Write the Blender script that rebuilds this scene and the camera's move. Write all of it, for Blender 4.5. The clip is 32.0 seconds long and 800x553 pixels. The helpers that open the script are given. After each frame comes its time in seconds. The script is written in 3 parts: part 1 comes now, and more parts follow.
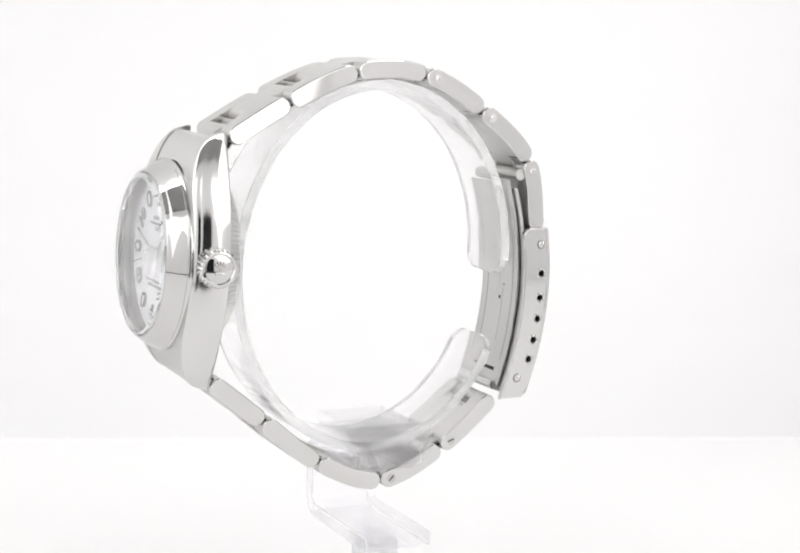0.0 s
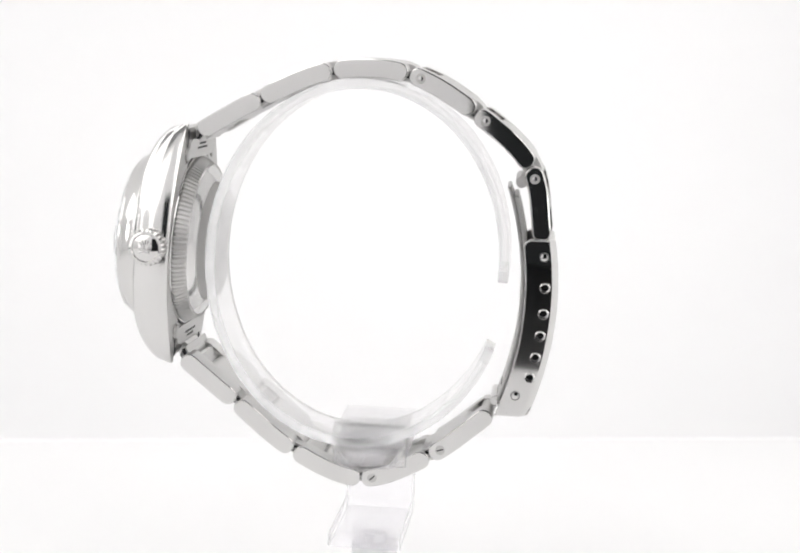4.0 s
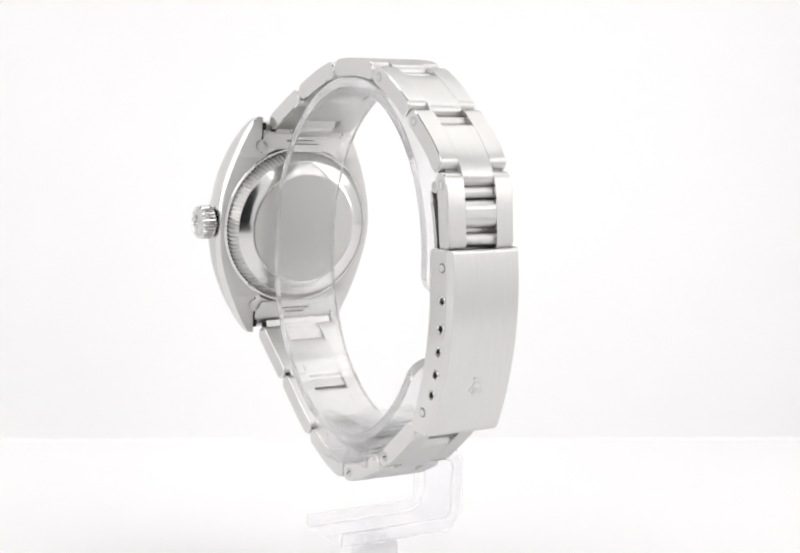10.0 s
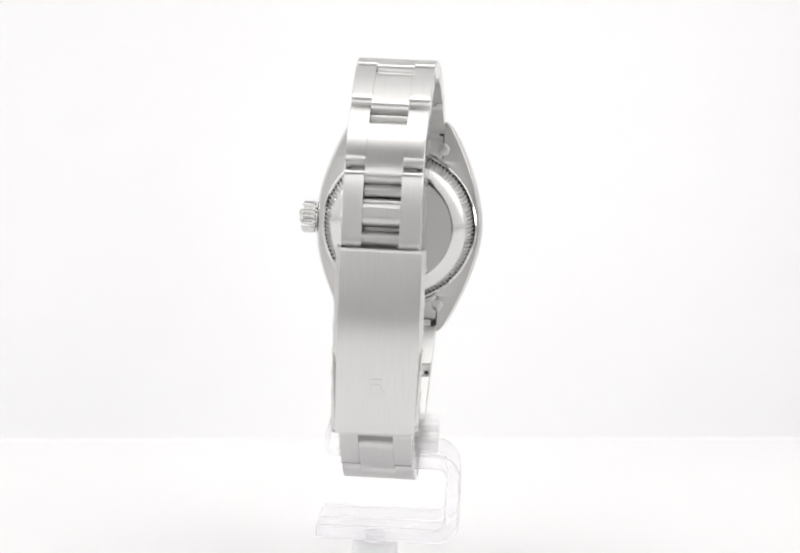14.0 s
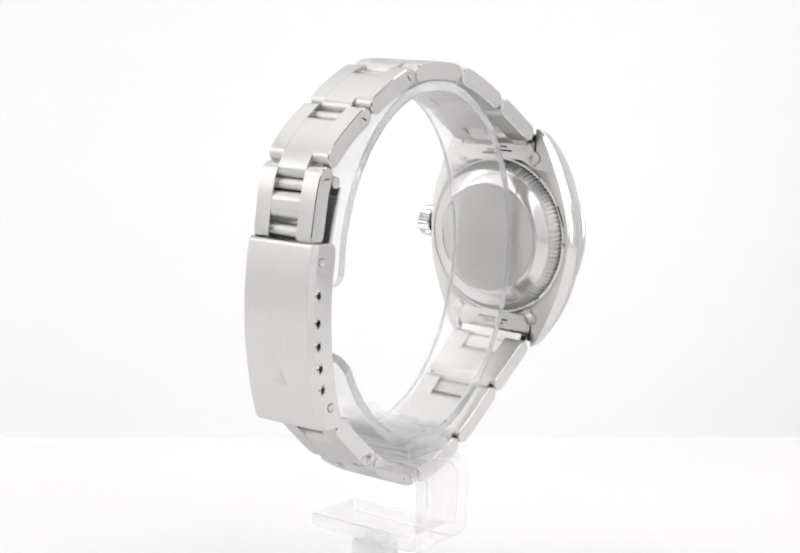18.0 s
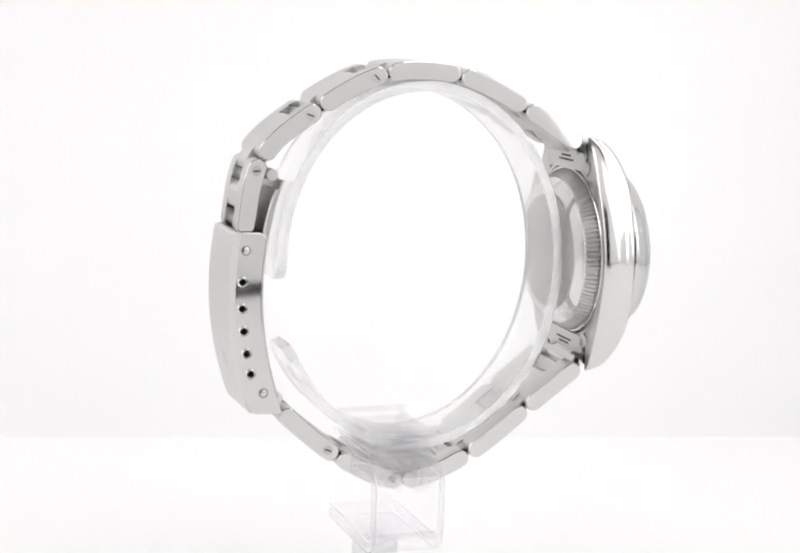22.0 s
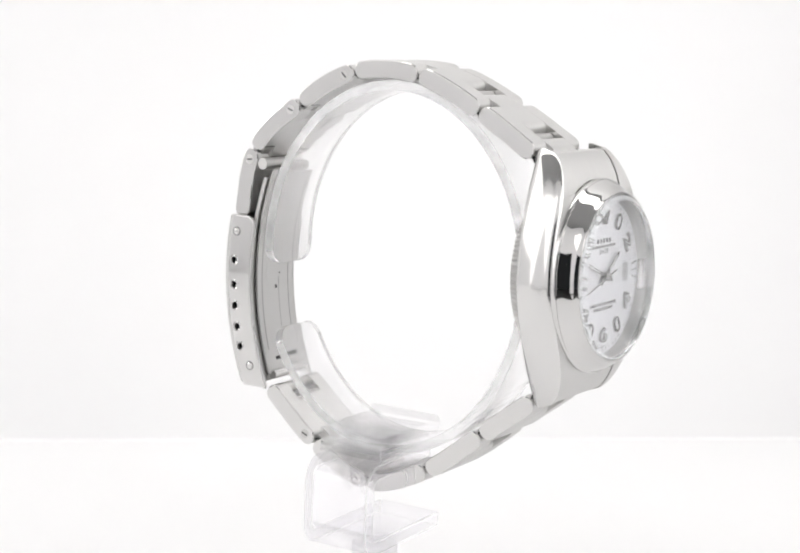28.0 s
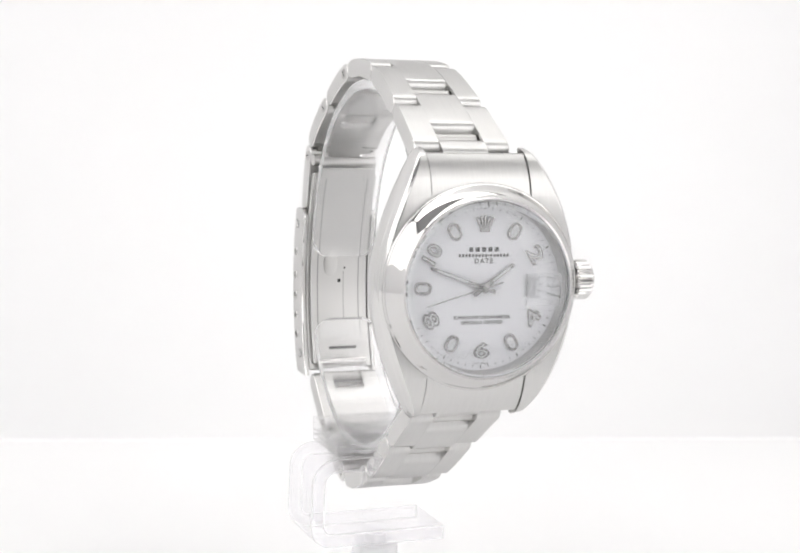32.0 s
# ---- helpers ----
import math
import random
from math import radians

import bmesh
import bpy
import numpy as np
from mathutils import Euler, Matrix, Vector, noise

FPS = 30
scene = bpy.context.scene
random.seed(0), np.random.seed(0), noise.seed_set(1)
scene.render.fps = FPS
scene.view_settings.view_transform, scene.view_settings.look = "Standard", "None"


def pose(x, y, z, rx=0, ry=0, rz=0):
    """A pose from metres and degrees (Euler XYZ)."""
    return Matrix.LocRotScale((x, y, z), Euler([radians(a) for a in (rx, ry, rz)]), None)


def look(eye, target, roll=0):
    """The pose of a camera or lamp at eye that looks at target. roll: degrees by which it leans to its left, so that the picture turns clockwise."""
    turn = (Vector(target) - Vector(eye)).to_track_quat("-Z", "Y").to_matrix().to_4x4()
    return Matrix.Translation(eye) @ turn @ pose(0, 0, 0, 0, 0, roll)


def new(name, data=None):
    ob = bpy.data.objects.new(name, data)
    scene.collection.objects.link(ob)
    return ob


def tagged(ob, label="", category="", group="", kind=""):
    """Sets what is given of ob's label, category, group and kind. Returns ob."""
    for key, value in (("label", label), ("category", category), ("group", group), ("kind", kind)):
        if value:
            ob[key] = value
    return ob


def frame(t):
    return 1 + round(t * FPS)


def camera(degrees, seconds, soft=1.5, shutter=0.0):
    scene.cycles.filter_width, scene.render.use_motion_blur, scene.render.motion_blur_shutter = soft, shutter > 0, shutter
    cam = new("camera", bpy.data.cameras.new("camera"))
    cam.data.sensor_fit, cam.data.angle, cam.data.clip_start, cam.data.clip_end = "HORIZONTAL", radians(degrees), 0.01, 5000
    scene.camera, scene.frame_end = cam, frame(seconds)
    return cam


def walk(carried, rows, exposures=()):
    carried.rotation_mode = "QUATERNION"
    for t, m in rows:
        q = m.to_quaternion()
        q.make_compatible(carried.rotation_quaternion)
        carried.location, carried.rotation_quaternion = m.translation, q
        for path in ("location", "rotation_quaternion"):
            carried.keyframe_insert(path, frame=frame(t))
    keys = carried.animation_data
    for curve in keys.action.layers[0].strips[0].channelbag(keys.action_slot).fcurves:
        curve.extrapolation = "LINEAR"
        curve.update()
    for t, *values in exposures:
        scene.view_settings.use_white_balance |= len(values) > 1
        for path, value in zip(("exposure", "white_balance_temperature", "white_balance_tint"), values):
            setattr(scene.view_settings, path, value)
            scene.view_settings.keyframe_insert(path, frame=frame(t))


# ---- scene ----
# One wristwatch on a clear acrylic stand, turning before a still camera inside a white light tent.
# Lengths are in millimetres while building (MM turns them into metres); the turning axis is x = y = 0.
MM = 0.001
DIAL_Z = 54.0          # height of the dial's centre above the tent floor

cam = camera(28.56, 32.0, soft=2.1)
YAW, PITCH = radians(0.530), radians(8.919)
EYE = Vector((0, -0.225, 0.08521))
AIM = EYE + Vector((math.sin(YAW) * math.cos(PITCH), math.cos(YAW) * math.cos(PITCH), -math.sin(PITCH)))
walk(cam, [(0.0, look(EYE, AIM, 2.397)), (32.0, look(EYE, AIM, 2.397))], exposures=[(0.0, 0.2), (32.0, 0.2)])

# the turn of watch and stand about the axis: seconds, degrees
TURN = [(0, 117.45), (2, 100.74), (4, 83.75), (6, 66.59), (8, 49.35), (10, 32.10), (12, 14.89), (14, -2.24), (16, -19.28),
        (18, -36.24), (20, -53.16), (22, -70.08), (24, -87.08), (26, -104.24), (28, -121.68), (30, -139.52), (32, -157.94)]

# ---- light ----
world = bpy.data.worlds.new("world")
scene.world = world
world.use_nodes = True
world.node_tree.nodes["Background"].inputs[0].default_value = (0.9, 0.95, 1.0, 1)
world.node_tree.nodes["Background"].inputs[1].default_value = 0.02


def area_lamp(name, eye, target, sx, sy, watts, spread=180, colour=(1, 0.985, 0.965)):
    lamp = bpy.data.lights.new(name, "AREA")
    lamp.shape, lamp.size, lamp.size_y, lamp.energy, lamp.color = "RECTANGLE", sx, sy, watts, colour
    lamp.spread = radians(spread)
    ob = new(name, lamp)
    ob.matrix_world = look(eye, target)
    return ob


area_lamp("led_panel_top", (0, 0.040, 0.415), (0, 0.030, 0), 0.60, 0.10, 0.48)
area_lamp("led_panel_front", (-0.170, -0.250, 0.16), (-0.12, 0.05, 0.12), 0.25, 0.30, 0.17)
area_lamp("led_panel_front", (0.200, -0.250, 0.16), (0.15, 0.05, 0.12), 0.21, 0.30, 0.17)
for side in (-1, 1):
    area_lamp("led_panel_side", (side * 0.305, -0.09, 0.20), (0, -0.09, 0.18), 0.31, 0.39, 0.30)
    # unseen washer added to brighten the backdrop without reaching the watch
    area_lamp("wall_washer", (side * 0.295, -0.04, 0.09), (side * -0.02, 0.096, 0.05), 0.03, 0.14, 0.012, 34)

# ---- materials ----


def material(name):
    m = bpy.data.materials.new(name)
    m.use_nodes = True
    n = m.node_tree.nodes
    return m, n, m.node_tree.links, n["Principled BSDF"]


def coords(n, l, scale, space="Object"):
    tc, mp = n.new("ShaderNodeTexCoord"), n.new("ShaderNodeMapping")
    mp.inputs["Scale"].default_value = scale
    l.new(tc.outputs[space], mp.inputs["Vector"])
    return mp.outputs["Vector"]


def noise_tex(n, l, vec, scale, detail=3.0):
    t = n.new("ShaderNodeTexNoise")
    t.inputs["Scale"].default_value, t.inputs["Detail"].default_value = scale, detail
    l.new(vec, t.inputs["Vector"])
    return t.outputs["Fac"]


def ranged(n, l, value, a, b):
    r = n.new("ShaderNodeMapRange")
    r.inputs["To Min"].default_value, r.inputs["To Max"].default_value = a, b
    l.new(value, r.inputs["Value"])
    return r.outputs["Result"]


def bumped(n, l, value, bsdf, strength, dist):
    b = n.new("ShaderNodeBump")
    b.inputs["Strength"].default_value, b.inputs["Distance"].default_value = strength, dist
    l.new(value, b.inputs["Height"])
    l.new(b.outputs["Normal"], bsdf.inputs["Normal"])


def steel(name, rough, colour=(0.60, 0.595, 0.585), grain=(1, 1, 1), spread=0.06, bump=0.0, streak=0.0, across=0.0):
    """Stainless steel; grain: how the brush marks stretch along the axes (large: fine across)."""
    m, n, l, p = material(name)
    p.inputs["Base Color"].default_value = (*colour, 1)
    p.inputs["Metallic"].default_value = 1
    p.inputs["Specular Tint"].default_value = (0.74, 0.74, 0.74, 1)
    fine = noise_tex(n, l, coords(n, l, grain), 900, 4)
    wide = noise_tex(n, l, coords(n, l, (1, 1, 1)), 160, 2)
    mix = n.new("ShaderNodeMath")
    mix.operation = "ADD"
    l.new(ranged(n, l, fine, rough - spread, rough + spread), mix.inputs[0])
    l.new(ranged(n, l, wide, -spread * 0.5, spread * 0.5), mix.inputs[1])
    l.new(mix.outputs[0], p.inputs["Roughness"])
    if streak:
        tone = n.new("ShaderNodeMix")
        tone.data_type = "RGBA"
        tone.inputs["A"].default_value = (*[c * (1 - streak) for c in colour], 1)
        tone.inputs["B"].default_value = (*[min(1, c * (1 + streak)) for c in colour], 1)
        l.new(ranged(n, l, fine, -0.3, 1.3), tone.inputs["Factor"])
        l.new(tone.outputs["Result"], p.inputs["Base Color"])
    if bump:
        bumped(n, l, fine, p, bump, 0.00003)
    if across:      # brush marks run along the bracelet, so gloss spreads across it, along x
        turned = n.new("ShaderNodeVectorTransform")
        turned.vector_type, turned.convert_from, turned.convert_to = "VECTOR", "OBJECT", "WORLD"
        turned.inputs[0].default_value = (1, 0, 0)
        l.new(turned.outputs[0], p.inputs["Tangent"])
        p.inputs["Anisotropic"].default_value = across
    return m


POLISHED = steel("polished_steel", 0.045, colour=(0.71, 0.703, 0.693), spread=0.02)
BRUSHED = steel("brushed_steel", 0.37, colour=(0.77, 0.764, 0.752), grain=(9, 0.3, 0.3), bump=0.055, streak=0.04, across=0.85)
BRUSHED_LONG = steel("brushed_steel_long", 0.37, colour=(0.695, 0.69, 0.68), grain=(9, 0.3, 0.3), bump=0.055, streak=0.05, across=0.85)
SATIN = steel("satin_steel", 0.4, colour=(0.62, 0.613, 0.602), grain=(4, 4, 4), bump=0.05)
DISC = steel("matte_steel", 0.52, colour=(0.54, 0.534, 0.524), grain=(4, 4, 4), bump=0.05)
FLANK = steel("worn_polished_steel", 0.13, colour=(0.75, 0.744, 0.734), grain=(2, 0.4, 0.4), spread=0.03, bump=0.012)
# steel darkened for the shade in joints, in grooves and round rivets
SHADE_STEEL = steel("shade_steel", 0.42, colour=(0.3, 0.298, 0.295), grain=(3, 3, 3))
REHAUT = steel("satin_ring", 0.34, colour=(0.6, 0.597, 0.59), grain=(3, 3, 3))
INNER = steel("inner_steel", 0.35, colour=(0.61, 0.605, 0.595), grain=(5, 0.5, 0.5), spread=0.015)
WHITE_GOLD = steel("white_gold", 0.24, colour=(0.42, 0.415, 0.41))

# near-black colour that stands for shade in gaps, slots, holes and seams
m, n, l, p = material("gap_shade")
p.inputs["Base Color"].default_value = (0.012, 0.012, 0.013, 1)
p.inputs["Roughness"].default_value = 0.7
GAP_SHADE = m

m, n, l, p = material("dial_white")
p.inputs["Roughness"].default_value = 0.3
p.inputs["Coat Weight"].default_value = 0.6
p.inputs["Coat Roughness"].default_value = 0.12
fac = noise_tex(n, l, coords(n, l, (1, 1, 1)), 2500, 2)
ramp = n.new("ShaderNodeMix")
ramp.data_type = "RGBA"
ramp.inputs["A"].default_value, ramp.inputs["B"].default_value = (0.90, 0.905, 0.935, 1), (0.92, 0.925, 0.95, 1)
l.new(fac, ramp.inputs["Factor"])
l.new(ramp.outputs["Result"], p.inputs["Base Color"])
DIAL_WHITE = m

m, n, l, p = material("printed_grey")
p.inputs["Base Color"].default_value = (0.06, 0.06, 0.063, 1)
p.inputs["Roughness"].default_value = 0.5
PRINT = m

m, n, l, p = material("date_grey")
p.inputs["Base Color"].default_value = (0.5, 0.505, 0.52, 1)
p.inputs["Roughness"].default_value = 0.5
DATE_GREY = m

m, n, l, p = material("lume")
p.inputs["Base Color"].default_value = (0.78, 0.79, 0.81, 1)
p.inputs["Roughness"].default_value = 0.6
LUME = m


def clear(name, ior, rough, tint, bend, shine, ripple=0.0, gloss_base=0.02, haze=0.0):
    """Clear solid: mostly straight see-through, a share that bends light, gloss by angle."""
    m, n, l, p = material(name)
    p.inputs["Base Color"].default_value = (*tint, 1)
    p.inputs["Transmission Weight"].default_value = 1
    p.inputs["IOR"].default_value = ior
    l.new(ranged(n, l, noise_tex(n, l, coords(n, l, (1, 1, 1)), 220, 3), rough * 0.4, rough), p.inputs["Roughness"])
    if ripple:
        bumped(n, l, noise_tex(n, l, coords(n, l, (0.2, 1, 1)), 420, 2), p, ripple, 0.0004)
    see, gloss, fres = n.new("ShaderNodeBsdfTransparent"), n.new("ShaderNodeBsdfGlossy"), n.new("ShaderNodeLayerWeight")
    see.inputs["Color"].default_value = (*tint, 1)
    gloss.inputs["Roughness"].default_value = rough
    power, part_gloss = n.new("ShaderNodeMath"), n.new("ShaderNodeMath")
    power.operation, power.inputs[1].default_value = "POWER", 4.0
    part_gloss.operation, part_gloss.inputs[1].default_value, part_gloss.inputs[2].default_value = "MULTIPLY_ADD", shine, gloss_base
    l.new(fres.outputs["Facing"], power.inputs[0])
    l.new(power.outputs[0], part_gloss.inputs[0])
    a, b = n.new("ShaderNodeMixShader"), n.new("ShaderNodeMixShader")
    l.new(part_gloss.outputs[0], a.inputs[0])
    l.new(see.outputs[0], a.inputs[1])
    l.new(gloss.outputs[0], a.inputs[2])
    b.inputs[0].default_value = bend
    l.new(a.outputs[0], b.inputs[1])
    l.new(p.outputs[0], b.inputs[2])
    last = b
    if haze:        # white mixed in for the bright look of faces that pipe light
        last, both, out_white, through_white = n.new("ShaderNodeMixShader"), n.new("ShaderNodeMixShader"), n.new("ShaderNodeBsdfDiffuse"), n.new("ShaderNodeBsdfTranslucent")
        for white in (out_white, through_white):
            white.inputs["Color"].default_value = (0.96, 0.96, 0.97, 1)
        l.new(out_white.outputs[0], both.inputs[1])
        l.new(through_white.outputs[0], both.inputs[2])
        last.inputs[0].default_value = haze
        l.new(b.outputs[0], last.inputs[1])
        l.new(both.outputs[0], last.inputs[2])
    l.new(last.outputs[0], n["Material Output"].inputs["Surface"])
    return m


# slight white haze for the veil of light on the ring's faces
ACRYLIC = clear("clear_acrylic", 1.49, 0.002, (0.998, 0.997, 1.0), 0.9, 0.7, 0.14, haze=0.04)

ACRYLIC_SHEET = clear("clear_acrylic_sheet", 1.49, 0.002, (0.992, 0.989, 0.999), 0.2, 0.6, 0.04)
ACRYLIC_SADDLE = clear("clear_acrylic_saddle", 1.49, 0.002, (0.999, 0.998, 1.0), 0.15, 0.6, 0.1, haze=0.01)

# white haze and ripples stand for the sparkle on the saddle's top
ACRYLIC_HAZED = clear("hazed_acrylic", 1.49, 0.004, (0.999, 0.998, 1.0), 0.3, 0.6, 0.3, haze=0.05)


def scattering_edge(name, low, high):
    """Polished edges of the acrylic: part clear, part white for the light they pipe."""
    m, n, l, p = material(name)
    p.inputs["Base Color"].default_value = (0.95, 0.95, 0.96, 1)
    p.inputs["Roughness"].default_value = 0.2
    see, thru = n.new("ShaderNodeBsdfTransparent"), n.new("ShaderNodeBsdfTranslucent")
    half, out = n.new("ShaderNodeMixShader"), n.new("ShaderNodeMixShader")
    thru.inputs["Color"].default_value = (0.95, 0.95, 0.96, 1)
    half.inputs[0].default_value = 0.5
    l.new(p.outputs[0], half.inputs[1])
    l.new(thru.outputs[0], half.inputs[2])
    l.new(ranged(n, l, noise_tex(n, l, coords(n, l, (1, 1, 1)), 300, 3), low, high), out.inputs[0])
    l.new(see.outputs[0], out.inputs[1])
    l.new(half.outputs[0], out.inputs[2])
    l.new(out.outputs[0], n["Material Output"].inputs["Surface"])
    return m


ACRYLIC_EDGE = scattering_edge("acrylic_edge", 0.3, 0.5)
# white haze stands for tent light piped out of the ring's sides
ACRYLIC_SIDE = clear("acrylic_side", 1.49, 0.03, (0.999, 0.999, 1.0), 0.5, 0.7, haze=0.21)
SAPPHIRE = clear("crystal_glass", 1.45, 0.01, (0.997, 0.998, 1.0), 0.05, 0.25, gloss_base=0.055)
SAPPHIRE_RIM = clear("crystal_rim", 1.7, 0.02, (0.97, 0.985, 0.98), 0.8, 0.6)
LENS = clear("lens_glass", 1.5, 0.01, (0.995, 0.997, 1.0), 0.6, 0.5)


def tent_cloth(name, a, b):
    m, n, l, p = material(name)
    mix = n.new("ShaderNodeMix")
    mix.data_type = "RGBA"
    mix.inputs["A"].default_value, mix.inputs["B"].default_value = (*a, 1), (*b, 1)
    v = coords(n, l, (1, 1, 1))
    l.new(noise_tex(n, l, v, 9, 3), mix.inputs["Factor"])
    l.new(mix.outputs["Result"], p.inputs["Base Color"])
    p.inputs["Roughness"].default_value = 0.85
    bumped(n, l, noise_tex(n, l, v, 700, 3), p, 0.05, 0.0002)
    return m


TENT = tent_cloth("white_tent_cloth", (0.87, 0.868, 0.88), (0.90, 0.898, 0.905))
ROOF = tent_cloth("grey_roof_cloth", (0.27, 0.27, 0.274), (0.3, 0.3, 0.304))
FLOORING = tent_cloth("white_sweep", (0.88, 0.88, 0.885), (0.90, 0.90, 0.905))
PALE = tent_cloth("pale_grey_plastic", (0.84, 0.84, 0.85), (0.88, 0.88, 0.89))

DARK_SLAB = tent_cloth("dark_slab", (0.03, 0.03, 0.032), (0.045, 0.044, 0.043))

# ---- mesh helpers ----


def part(name, bm, mat, parent=None, label="", smooth=35.0):
    """Links a bmesh, in millimetres, as one mesh object under a thing or a part."""
    bmesh.ops.recalc_face_normals(bm, faces=bm.faces)
    bmesh.ops.scale(bm, vec=(MM, MM, MM), verts=bm.verts)
    me = bpy.data.meshes.new(name)
    bm.to_mesh(me)
    bm.free()
    me.materials.append(mat)
    if smooth:
        me.shade_smooth()
        me.set_sharp_from_angle(angle=radians(smooth))
    ob = new(name, me)
    if smooth:
        weigh = ob.modifiers.new("face_weighted", "WEIGHTED_NORMAL")
        weigh.keep_sharp, weigh.weight = True, 90
    if parent is not None:
        ob.parent = parent
    if label:
        ob["label"] = label
    return ob


def bevel(bm, width, segments=2, angle=30.0):
    edges = [e for e in bm.edges if len(e.link_faces) == 2 and e.calc_face_angle(0) > radians(angle)]
    if edges:
        bmesh.ops.bevel(bm, geom=edges, offset=width, segments=segments, affect="EDGES", clamp_overlap=True, profile=0.6)


def prism(loop, x0, x1, bv=0.0, seg=2, taper=None):
    """A closed loop of (y, z) pulled from x0 to x1; taper(y, z) gives a factor for x."""
    bm = bmesh.new()
    a = [bm.verts.new((x0 * (taper(y, z) if taper else 1), y, z)) for y, z in loop]
    b = [bm.verts.new((x1 * (taper(y, z) if taper else 1), y, z)) for y, z in loop]
    bm.faces.new(a)
    bm.faces.new(b[::-1])
    for i in range(len(loop)):
        j = (i + 1) % len(loop)
        bm.faces.new((a[i], b[i], b[j], a[j]))
    bmesh.ops.recalc_face_normals(bm, faces=bm.faces)
    if bv:
        bevel(bm, bv, seg)
    return bm


def box(x0, x1, y0, y1, z0, z1, bv=0.0, seg=2):
    return prism([(y0, z0), (y1, z0), (y1, z1), (y0, z1)], x0, x1, bv, seg)


def lathe(profile, steps=96, closed=False, wave=None):
    """Turns a line of (radius, y) about the y axis; wave(i, r) may change a radius."""
    bm = bmesh.new()
    rings = []
    for r, y in profile:
        if r < 1e-6:
            rings.append([bm.verts.new((0, y, 0))])
            continue
        ring = []
        for i in range(steps):
            a, rr = 2 * math.pi * i / steps, r if wave is None else wave(i, r)
            ring.append(bm.verts.new((rr * math.sin(a), y, rr * math.cos(a))))
        rings.append(ring)
    pairs = list(zip(rings, rings[1:])) + ([(rings[-1], rings[0])] if closed else [])
    for a, b in pairs:
        for i in range(steps):
            j = (i + 1) % steps
            if len(a) == 1 and len(b) == 1:
                continue
            if len(a) == 1:
                bm.faces.new((a[0], b[i], b[j]))
            elif len(b) == 1:
                bm.faces.new((a[i], b[0], a[j]))
            else:
                bm.faces.new((a[i], b[i], b[j], a[j]))
    return bm


def rod(x0, x1, y, z, r, steps=24, bv=0.12):
    loop = [(y + r * math.cos(2 * math.pi * i / steps), z + r * math.sin(2 * math.pi * i / steps)) for i in range(steps)]
    return prism(loop, x0, x1, bv, 2)


def joined(*bms):
    out = bmesh.new()
    for b in bms:
        me = bpy.data.meshes.new("tmp")
        b.to_mesh(me)
        b.free()
        out.from_mesh(me)
        bpy.data.meshes.remove(me)
    return out


def moved(bm, m):
    bmesh.ops.transform(bm, matrix=m, verts=bm.verts)
    return bm


def lettering(text, size, thick=0.03, align="CENTER", space=1.0, bold=0.0):
    """Letters as a bmesh lying in the x-z plane, facing +y, read from the front."""
    cu = bpy.data.curves.new("letters", "FONT")
    cu.body, cu.size, cu.align_x, cu.align_y, cu.extrude, cu.resolution_u = text, size, align, "CENTER", thick, 3
    cu.space_character, cu.offset = space, bold
    ob = bpy.data.objects.new("letters", cu)
    scene.collection.objects.link(ob)
    me = bpy.data.meshes.new_from_object(ob.evaluated_get(bpy.context.evaluated_depsgraph_get()))
    bm = bmesh.new()
    bm.from_mesh(me)
    bpy.data.objects.remove(ob)
    bpy.data.curves.remove(cu)
    bpy.data.meshes.remove(me)
    # curve plane x-y to x-z; seen from +y the reading direction is -x
    return moved(bm, Matrix(((-1, 0, 0, 0), (0, 0, 1, 0), (0, 1, 0, 0), (0, 0, 0, 1))))


# ---- the light tent ----


def setting(name, bm, mat, label):
    ob = part(name, bm, mat, None, label, 50)
    return tagged(ob, category="studio", kind="structure")


# floor and back wall: one white sheet with a cove
loop = [(-186, 0), (-186, -4), (170, -4), (170, 420), (94, 420)]
loop += [(94 - 0.8 * (1 - math.cos(a)), 0.8 - 0.8 * math.sin(a)) for a in [math.pi / 2 * k / 12 for k in range(13)]]
setting("backdrop", moved(prism(loop, -320, 320), Matrix.Rotation(radians(9.2), 4, "Z")), FLOORING, "seamless white paper sweep, floor and back of a light tent")
setting("wall_left", box(-322, -310, -262, 230, -4, 420), TENT, "white fabric side wall of a light tent")
setting("wall_right", box(310, 322, -262, 230, -4, 420), TENT, "white fabric side wall of a light tent")
# unseen roof, kept grey so upward-facing steel reflects less
setting("ceiling", box(-330, 330, -262, 240, 421, 430), ROOF, "unseen grey roof of the light tent, dims reflections from above")
front = joined(box(-309, -34, -262, -256, 0, 420), box(76, 309, -262, -256, 0, 420), box(-34, 76, -262, -256, 185, 420))
setting("wall_front", front, TENT, "white fabric front of a light tent with an opening")
# unseen flaps added so flanks mirror white beside the opening
setting("floor", joined(box(-309, -44, -255, -120, -5.8, -4.2), box(86, 309, -255, -120, -5.8, -4.2)), FLOORING, "unseen white flaps added to lighten reflections beside the front opening")
# unseen dark slab added so flanks mirror darkness past the floor's front edge
setting("tent_base", box(-420, 420, -420, 300, -30, -6.2, 2), DARK_SLAB, "unseen dark slab under the light tent, for dark reflections")
# ---- the watch ----
watch = tagged(new("wristwatch"), "stainless steel wristwatch with white dial, closed bracelet round a clear stand", "wristwatch")
watch.empty_display_size = 0.01
UP = Matrix.Translation((0.23, 0, DIAL_Z))                       # bracelet space: z = 0 at the dial's centre
